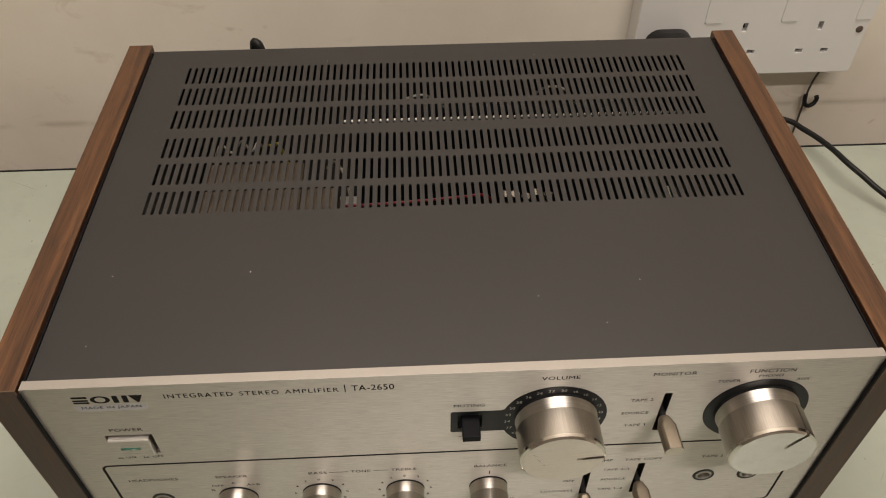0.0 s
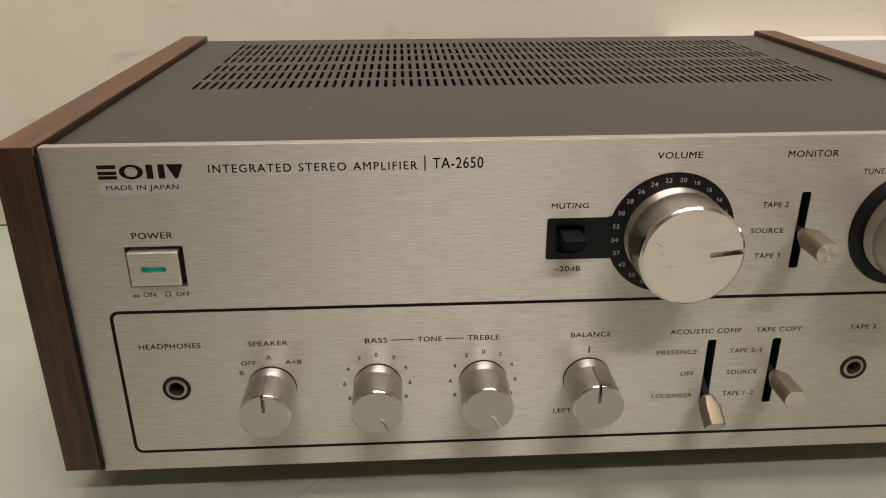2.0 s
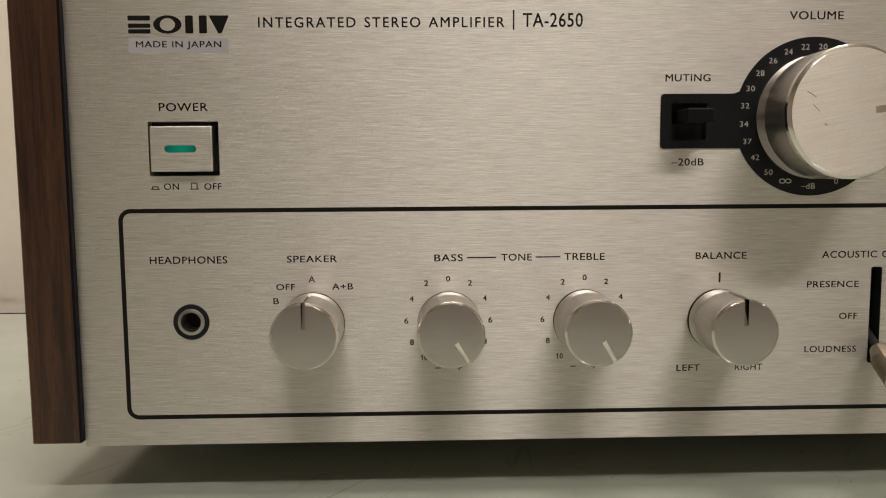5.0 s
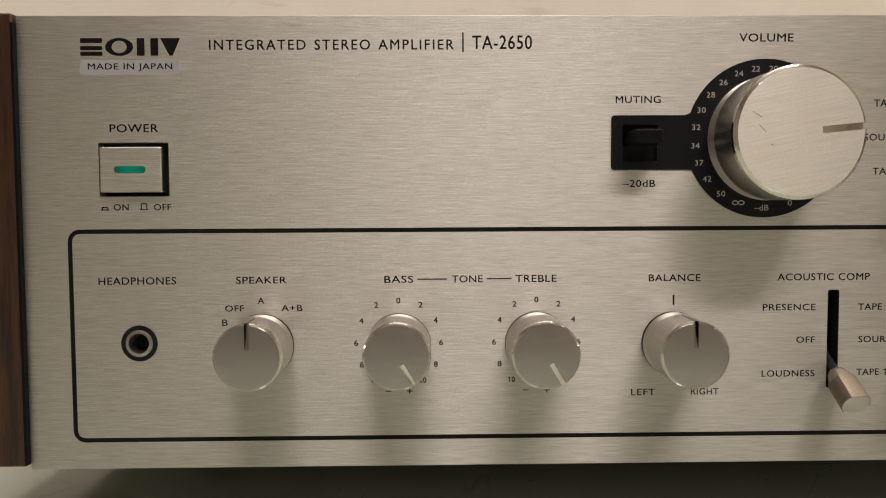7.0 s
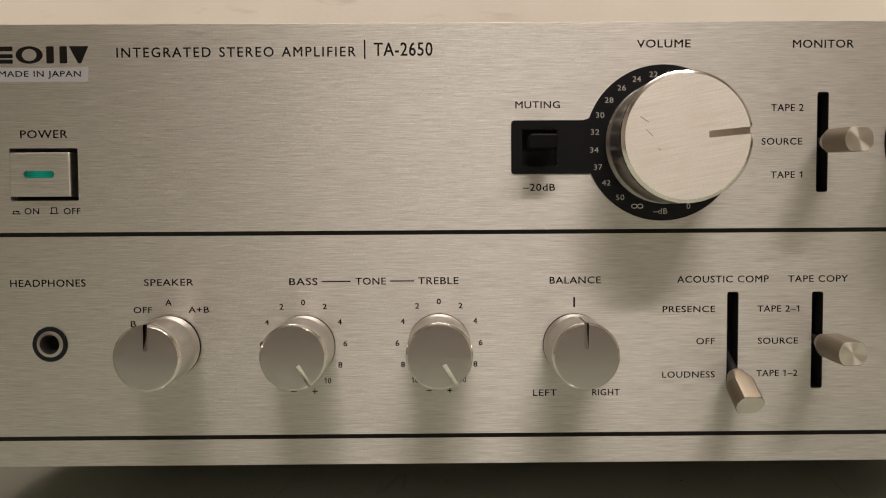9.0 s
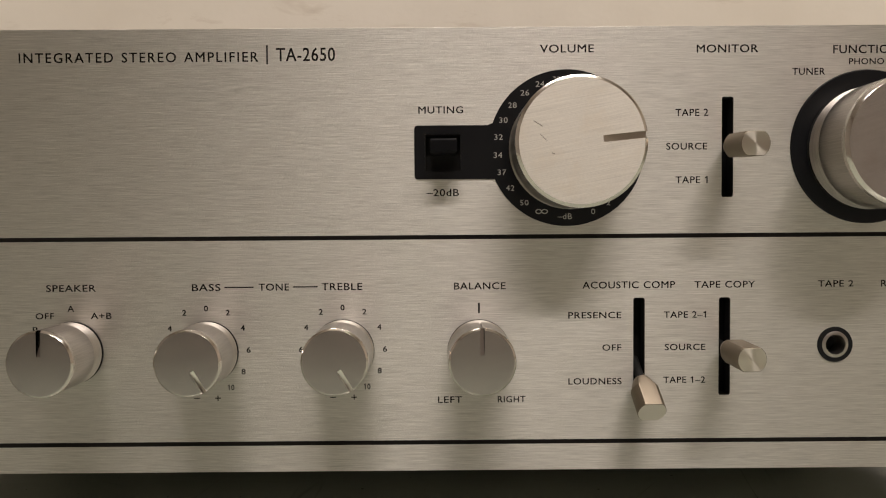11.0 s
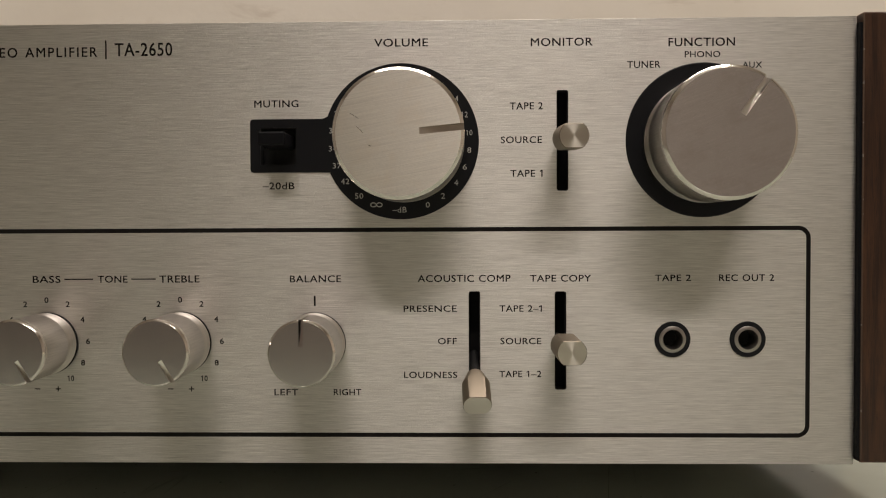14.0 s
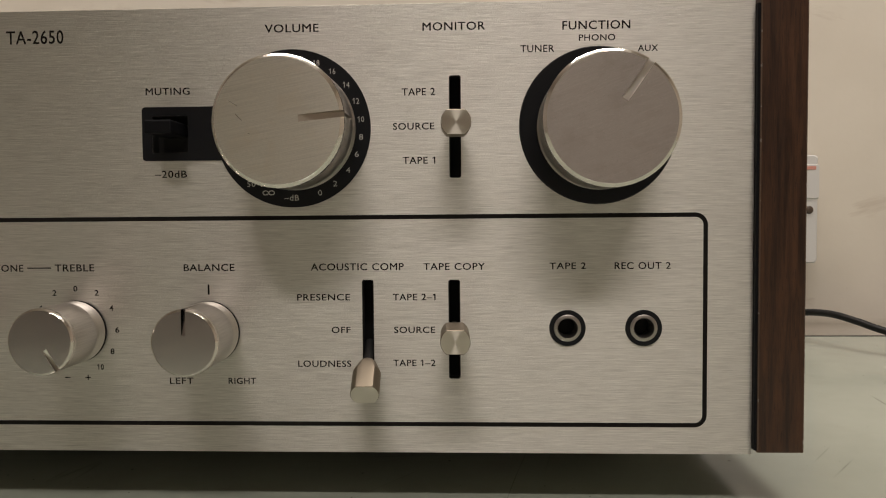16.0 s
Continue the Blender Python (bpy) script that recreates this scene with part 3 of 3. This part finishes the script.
scale_plate = part("volume_scale", plate(out, [round_rect(-0.8, 10.9, 106.3, 118.2, 0.3, 2)], -0.25, -0.02), BLACK, amp, "black scale plate round the volume knob")
marks = dict(zip("20 22 24 26 28 30 32 34 37 42 50".split(), (6.6, -8, -22.5, -37, -51.5, -66, -80.6, -95.6, -110.2, -125, -142)))
marks |= dict(zip("18 16 14 12 10 8 6 4 2 0".split(), (21, 36, 52, 67.5, 83, 97.5, 112, 127, 142.5, 157.3)))
for txt, w in marks.items():
    numeral(txt, 44.5 + 22.0 * math.sin(radians(w)), 113.6 + 22.0 * math.cos(radians(w)), 1.75, scale_plate, -0.262, PALE_INK)
word("\u2013dB", 41.6, 46.2, 90.9, 92.7, scale_plate, -0.262, PALE_INK, "printed mark dB", 0.0)
for k in (-0.95, 0.95):
    ringm = bmesh.new()
    o = [ringm.verts.new((36.5 + k + 1.05 * math.cos(w), -0.262, 93.4 + 0.8 * math.sin(w))) for w in np.linspace(0, 2 * math.pi, 14)[:-1]]
    i2 = [ringm.verts.new((36.5 + k + 0.75 * math.cos(w), -0.262, 93.4 + 0.5 * math.sin(w))) for w in np.linspace(0, 2 * math.pi, 14)[:-1]]
    for i in range(13):
        ringm.faces.new((o[i], o[(i + 1) % 13], i2[(i + 1) % 13], i2[i]))
    part("infinity_loop", ringm, PALE_INK, scale_plate)
well = box(-1.0, 11.1, 4.0, 8.6, 106.1, 118.4)
part("muting_well", well, DARK, amp, "dark well of the muting switch")
part("muting_lever", box(-4.2, 4.2, -10.4, 5.0, -2.05, 2.05, 0.5), MATT_BLACK, amp, "black muting lever", at=(5.2, 0, 113.75))

# black dished ring behind the selector knob
dish = prism([(-0.05, circle(140.5, 113.4, 24.5, 72)), (-0.5, circle(140.5, 113.4, 24.2, 72)), (-0.5, circle(140.5, 113.4, 22.8, 72)), (-0.1, circle(140.5, 113.4, 18.6, 72))], cap0=False)
part("selector_ring", dish, BLACK, amp, "black dished ring", smooth=True)


# slide levers
def lever(name, label, x, z, tilt, length=20.4):
    def section(r, zmax):
        return [(px, max(-zmax, min(zmax, pz))) for px, pz in circle(0, 0, r, 40)]
    stem = prism([(7.0, section(1.4, 1.4)), (-3.6, section(1.4, 1.4))])
    root = part(name, stem, DARK, amp, label, at=(x, 0, z))
    body = prism([(-2.6, section(2.2, 2.2)), (-3.2, section(2.7, 2.6)), (-7.6, section(4.42, 3.62)), (0.15 - length, section(4.42, 3.62)), (-length, section(4.27, 3.47))], cap1=False)
    part("lever_grip", body, LEVER, root, "satin metal grip with two flats", smooth=True, sharp=20)
    part("lever_end", flat(section(4.27, 3.47), -length), TURNED, root, "turned metal end")
    root.rotation_euler = (radians(tilt), 0, radians(2.5))
    return root


lever("monitor_lever", "slim metal slide lever", 96.0, 113.6, 2.4)
lever("tape_copy_lever", "slim metal slide lever", 95.35, 49.6, 2.4)
lever("loudness_lever", "slim metal slide lever pushed down", 67.8, 40.8, 34.0, 16.4)

# jacks
for x, z in JACKS:
    ring_o = prism([(0.02, circle(0, 0, 5.75, 40)), (-0.35, circle(0, 0, 5.6, 40)), (-0.35, circle(0, 0, 4.3, 40)), (0.3, circle(0, 0, 4.3, 40))], cap0=False, cap1=False)
    jack = part("jack_socket", ring_o, BLACK, amp, "round jack socket with black rim", at=(x, 0, z), smooth=True)
    nut = prism([(0.5, circle(0, 0, 4.4, 40)), (-0.3, circle(0, 0, 4.25, 40)), (-0.5, circle(0, 0, 3.9, 40)), (-0.6, circle(0, 0, 3.2, 40)), (0.2, circle(0, 0, 2.9, 40)), (6.0, circle(0, 0, 2.8, 40))], cap0=False, cap1=False)
    part("nut", nut, NUT, jack, "steel ring", smooth=True)
    part("bore", flat(circle(0, 0, 3.2, 24), 6.2), DARK, jack)

# power switch
switch = part("power_switch", plate(round_rect(-9.5, 9.5, -6.95, 6.95, 0.3, 2), [round_rect(-5.0, 4.6, -1.1, 1.1, 0.9, 4)], -2.5, 4.0, 0.3), ALU, amp, "brushed metal push button", at=(-153.6, 0, 104.6))
part("indicator", plate(round_rect(-5.2, 5.2, -1.3, 1.3, 0.9, 4), [], -1.6, 0.0), GREEN, switch, "lit green indicator", at=(-0.2, 0, 0))
part("switch_well", box(-165, -141.5, 3.8, 4.2, 95.2, 114), DARK, amp)

# emblem of plain shapes
emblem = part("emblem", plate(round_rect(-169.0, -162.2, 143.7, 145.2, 0.3, 2), [], -0.016, -0.002), INK, amp, "dark emblem of plain shapes")
for k in (142.4, 140.0):
    part("emblem_bar", plate(round_rect(-169.0, -162.2, k - (0.9 if k > 141 else 0.2), k + (0.4 if k > 141 else 1.1), 0.3, 2), [], -0.016, -0.002), INK, emblem)
oval = [(-157.0 + 4.3 * math.cos(w), 142.5 + 2.75 * math.sin(w)) for w in np.linspace(0, 2 * math.pi, 41)[:-1]]
hole = [(-157.0 + 2.3 * math.cos(w), 142.5 + 1.9 * math.sin(w)) for w in np.linspace(0, 2 * math.pi, 41)[:-1]]
part("emblem_oval", plate(oval, [hole], -0.016, -0.002), INK, emblem)
for k in (-150.4, -146.2):
    part("emblem_bar", plate(round_rect(k - 1.2, k + 1.2, 139.8, 145.2, 0.3, 2), [], -0.016, -0.002), INK, emblem)
part("emblem_wedge", plate([(-144.4, 145.2), (-141.6, 139.8), (-140.6, 139.8), (-138.2, 145.2)], [], -0.016, -0.002), INK, emblem)

part("sticker", plate(round_rect(-169.1, -138.5, 134.0, 138.5, 0.2, 2), [], -0.02, -0.004), STICKER, amp, "small silver sticker")
word("MADE IN JAPAN", -166.8, -140.8, 135.0, 137.5, amp, -0.028)
word("INTEGRATED STEREO AMPLIFIER", -129.4, -53.4, 141.5, 144.7, amp, track=1.22)
part("divider", plate(round_rect(-50.85, -50.35, 140.7, 146.8, 0.1, 1), [], -0.012, -0.002), INK, amp)
word("TA-2650", -47.75, -29.0, 141.6, 145.9, amp, label="printed model number")
word("POWER", -160.7, -145.6, 116.2, 118.8, amp)
word("ON", -160.1, -155.4, 91.95, 94.0, amp)
word("OFF", -147.6, -142.2, 91.9, 94.0, amp)


def step_mark(x, z, w, h):
    s = 0.32
    bm = box(x, x + w * 0.25, -0.012, -0.002, z, z + s)
    box(x + w * 0.75, x + w, -0.012, -0.002, z, z + s, bm=bm)
    box(x + w * 0.25 - s, x + w * 0.25, -0.012, -0.002, z + 0.001, z + h, bm=bm)
    box(x + w * 0.75, x + w * 0.75 + s, -0.012, -0.002, z + 0.001, z + h, bm=bm)
    box(x + w * 0.25, x + w * 0.75, -0.012, -0.002, z + h - s, z + h, bm=bm)
    box(x + w * 0.25, x + w * 0.75, -0.012, -0.002, z, z + s, bm=bm)
    return bm


part("button_mark", step_mark(-164.1, 92.0, 2.7, 1.1), INK, amp, "printed push button mark")
part("button_mark", step_mark(-152.0, 92.0, 2.7, 2.2), INK, amp, "printed push button mark")
for row in (("HEADPHONES", -165.5, -141.2, 68.6, 71.0), ("SPEAKER", -122.5, -106.6, 68.7, 70.9), ("BASS", -75.8, -66.6, 68.6, 70.9),
            ("TONE", -54.4, -44.6, 68.6, 70.9), ("TREBLE", -34.2, -21.1, 68.6, 70.9), ("BALANCE", 8.3, 24.9, 68.5, 70.8),
            ("LEFT", 2.9, 10.7, 31.9, 34.0), ("RIGHT", 22.2, 31.2, 31.9, 34.0), ("ACOUSTIC COMP", 49.6, 79.4, 68.5, 70.8),
            ("PRESENCE", 45.0, 62.1, 58.9, 61.0), ("OFF", 56.0, 62.1, 48.4, 50.5), ("LOUDNESS", 45.0, 62.2, 37.5, 39.6),
            ("MUTING", -2.7, 11.6, 124.8, 127.1), ("\u201320dB", -0.3, 10.1, 98.5, 100.8), ("VOLUME", 36.1, 53.3, 143.8, 146.4),
            ("MONITOR", 86.0, 105.6, 143.5, 146.1), ("FUNCTION", 129.5, 150.4, 143.0, 145.7), ("PHONO", 134.6, 145.8, 139.5, 141.5),
            ("TUNER", 116.5, 127.0, 136.3, 138.5), ("AUX", 152.7, 158.9, 136.0, 138.0), ("TAPE 2", 79.3, 89.8, 123.5, 125.8),
            ("SOURCE", 76.4, 89.5, 112.8, 115.0), ("TAPE 1", 79.4, 89.7, 102.1, 104.3), ("TAPE COPY", 85.6, 105.1, 68.5, 70.7),
            ("TAPE 2\u20131", 75.8, 89.4, 58.9, 61.0), ("SOURCE", 76.1, 89.2, 48.4, 50.5), ("TAPE 1\u20132", 75.7, 89.2, 37.8, 39.9),
            ("TAPE 2", 125.4, 136.8, 68.6, 70.7), ("REC OUT 2", 145.7, 163.1, 68.5, 70.7), ("OFF", -126.1, -120.1, 59.9, 61.9),
            ("A+B", -108.4, -101.7, 59.9, 61.9)):
    word(row[0], *row[1:], amp)
word("A", -115.8, -113.7, 62.3, 64.3, amp)
word("B", -127.1, -125.3, 55.4, 57.4, amp)
for x0, x1 in ((-65.4, -56.0), (-43.4, -35.4)):
    part("dash", plate([(x0, 69.55), (x1, 69.55), (x1, 69.95), (x0, 69.95)], [], -0.012, -0.002), INK, amp)
part("index_line", plate([(16.0, 60.9), (16.6, 60.9), (16.6, 64.2), (16.0, 64.2)], [], -0.012, -0.002), INK, amp)
for cx in (-71.4, -27.55):
    for txt, dx, dz in (("0", 0, 13.45), ("2", -7.0, 12.1), ("2", 7.0, 12.1), ("4", -11.75, 7.1), ("4", 11.75, 7.1), ("6", -13.5, 0), ("6", 13.5, 0),
                        ("8", -11.75, -7.0), ("8", 11.75, -7.0), ("10", -7.9, -12.1), ("10", 7.65, -12.1)):
        numeral(txt, cx + dx, 49.55 + dz, 1.85, amp)
    part("minus_mark", plate([(cx - 4.3, 33.8), (cx - 2.5, 33.8), (cx - 2.5, 34.15), (cx - 4.3, 34.15)], [], -0.012, -0.002), INK, amp)
    plus = box(cx + 2.5, cx + 4.3, -0.012, -0.002, 33.8, 34.15)
    box(cx + 3.23, cx + 3.57, -0.0125, -0.002, 33.1, 34.85, bm=plus)
    part("plus_mark", plus, INK, amp)

# inside, seen through the slots
BRASSY = enamel("brownish_steel", (0.15, 0.112, 0.075), 0.55, 300, 0.2, 0.6)
part("transformer", box(-143, -84, 128, 178, 14, 127, 1.5), BRASSY, amp, "brownish steel transformer case")
part("capacitor_bracket", box(-81, -62.5, 128, 157, 14, 128, 1), BRASSY, amp, "brownish steel bracket")
part("circuit_board", box(-60, 170, 60, 258, 40, 41.6), enamel("board_green", (0.03, 0.035, 0.02), 0.5, 200), amp, "dark circuit board")
part("heat_sink", box(-58, 150, 223, 246, 42, 118, 1), BLACK, amp, "black heat sink block")
rail = part("terminal_rail", box(-60, 156, 188.4, 191.2, 138, 147.0, 0.4), BLACK, amp, "black rail of solder pins")
pin_mesh = bmesh.new()
bmesh.ops.create_icosphere(pin_mesh, subdivisions=2, radius=0.95)
pin = part("pin", pin_mesh, TINNED, rail, at=(-57.9, 189.6, 147.4))
for k in range(1, 50):
    twin = new("pin", pin.data)
    twin.parent = rail
    twin.location = ((-57.9 + k * 4.3) * MM, 0.1896, 0.1474)
WIRES = (("red", (0.25, 0.01, 0.025), [(-58, 121, 141), (-40, 120.5, 142), (-10, 122, 142.5), (10, 124, 142.5), (22, 126, 141), (30, 134, 125)]),
         ("white", (0.7, 0.67, 0.6), [(-146, 203, 110), (-140, 204, 121), (-133, 201, 117), (-127, 206, 122), (-121, 202, 117), (-116, 206, 121), (-112, 204, 106)]),
         ("yellow", (0.6, 0.5, 0.08), [(-116, 206, 110), (-112, 203, 121), (-107, 205, 118), (-103, 203, 121), (-98, 200, 104)]),
         ("pale", (0.6, 0.57, 0.45), [(-70, 172, 126), (-63, 158, 142), (-57, 148, 139), (-54, 140, 120)]),
         ("grey", (0.5, 0.48, 0.44), [(-28, 225, 130), (-20, 218, 143), (-8, 222, 142), (4, 228, 128)]),
         ("cream", (0.6, 0.57, 0.5), [(60, 232, 130), (70, 226, 143), (82, 224, 142), (92, 232, 125)]))
for nm, col, pts in WIRES:
    part("wire", tube(pts, 0.8, 8, 6), material("wire_" + nm, col, 0.45)[0], amp, nm + " insulated wire", smooth=True)
can = bmesh.new()
bmesh.ops.create_cone(can, cap_ends=True, segments=20, radius1=2.7, radius2=2.7, depth=30)
can_ob = part("capacitor", can, CHROME, amp, "small bright metal can", at=(33, 129, 124), smooth=True)
for k in range(1, 5):
    twin = new("capacitor", can_ob.data)
    twin.parent = amp
    twin.location = ((33 + 6.2 * k) * MM, (129 + (k % 2)) * MM, (124 - k % 3) * MM)
    tagged(twin, "small bright metal can")

rng = random.Random(5)
dust = bmesh.new()
for k in range(26):
    dx, dy = rng.uniform(-170, 170), rng.uniform(12, 262)
    if any(y - 2 < dy < y + SLOT_L + 2 for y in ROW_Y) and abs(dx) < 164:
        continue
    bmesh.ops.create_icosphere(dust, subdivisions=1, radius=rng.uniform(0.2, 0.42), matrix=Matrix.Translation((dx, dy, 150.05)) @ Matrix.Diagonal((1, rng.uniform(0.5, 1.5), 0.3, 1)))
tagged(part("dust", dust, material("pale_dust", (0.5, 0.47, 0.42), 0.9)[0], amp, "pale dust specks on the cover"), kind="stuff")

# ---- wall socket ----
sock = thing("wall_socket", "white three-way wall socket with rocker switches, mounted on the wall", "socket", (273, 408, 87))
holes = []
for ex in (-9.0, 55.5):
    holes += [round_rect(ex - 2.1, ex + 2.1, 0.5, 8.5, 0.3, 1), round_rect(ex - 14.4, ex - 7.8, -21.4, -17.2, 0.3, 1), round_rect(ex + 7.8, ex + 14.4, -21.4, -17.2, 0.3, 1)]
part("face", plate(round_rect(-101, 97, -42, 43, 3.0, 4), holes, -28.0, -20.0, 0.8), WHITE_PLASTIC, sock, "white moulded face")
part("back_box", box(-100, 96, -19.9, -0.2, -41, 42, 1.0), WHITE_PLASTIC, sock, "white surface box")
part("pin_shutters", box(-90, 90, -21.5, -20.0, -30, 30), DARK, sock, "dark inside of the pin holes")
for rx in (-37.5, 27.0, 90.5):
    rock = prism([(-27.5, round_rect(-7.5, 7.5, -14, 14, 2.2, 4)), (-28.7, round_rect(-7.1, 7.1, -12.6, 13.5, 1.8, 4))])
    rk = part("rocker", rock, WHITE_PLASTIC, sock, "white rocker switch", at=(rx, 0, 22), smooth=False)
    part("mark", box(-4.6, 4.6, -29.0, -28.4, 9.6, 12.4, 0.2), RED, rk, "faded red switch mark")
sc = bmesh.new()
bmesh.ops.create_uvsphere(sc, u_segments=16, v_segments=8, radius=3.2)
bmesh.ops.scale(sc, vec=(1, 0.35, 1), verts=sc.verts)
part("screw", sc, enamel("rusty_screw", (0.08, 0.055, 0.04), 0.5, 600), sock, "brownish screw head", at=(90.5, -28, 0), smooth=True)

plug = thing("power_plug", "black moulded mains plug pushed into the wall socket", "plug", (200, 380, 66))
body = prism([(-0.3, round_rect(-19.5, 19.5, -26, 26, 12, 7)), (-9, round_rect(-19.5, 19.5, -26, 28, 14, 7)), (-13, round_rect(-16.5, 16.5, -26, 30, 14, 7)), (-22, round_rect(-15, 15, -24, 28, 13, 7)), (-26, round_rect(-10, 10, -20, 20, 9, 7))])
part("plug_body", body, RUBBER, plug, smooth=True)
part("strain_relief", box(-5, 5, -22, -10, -38, -22, 2), RUBBER, plug)

cord = part("mains_cable", tube([(203, 364, 30), (206, 360, 8), (225, 352, 6), (270, 368, 4), (300, 372, 6), (320, 359, 9), (327, 345, 10.5), (334, 328, 12.5), (338.5, 309, 15),
                                (343, 289, 16), (351, 275, 13.5), (361, 260, 9.5), (385, 232, 2), (430, 190, -4.4), (520, 130, -4.4)], 2.4, 12, 8), RUBBER, smooth=True)
tagged(cord, "black rubber power cord curving over the table", "cable")
loop = part("cable", tube([(-110, 272.5, 60), (-116, 284, 105), (-121.5, 289, 136), (-124.2, 291, 141.5), (-126.8, 293, 136), (-130, 299, 90), (-140, 310, 40), (-160, 320, -3.2), (-230, 322, -3.2)], 3.2, 12, 8), RUBBER, smooth=True)
tagged(loop, "black cable looping up behind the amplifier", "cable")
hook = part("wall_wire", tube([(356, 396, 46), (354, 402, 14), (356, 404, -28), (357, 404, -90)], 1.0, 10, 8), GREY_CORD, smooth=True)
tagged(hook, "thin grey wire hanging down the wall below the socket", "wire")
part("clip", tube([(352.5, 401, 7), (352.5, 398.5, 0), (356, 397.5, -3.5), (361.5, 398.5, -2), (364, 400, 2.5), (363, 401, 5)], 2.0, 10, 6), RUBBER, hook, "small black hooked clip", smooth=True)
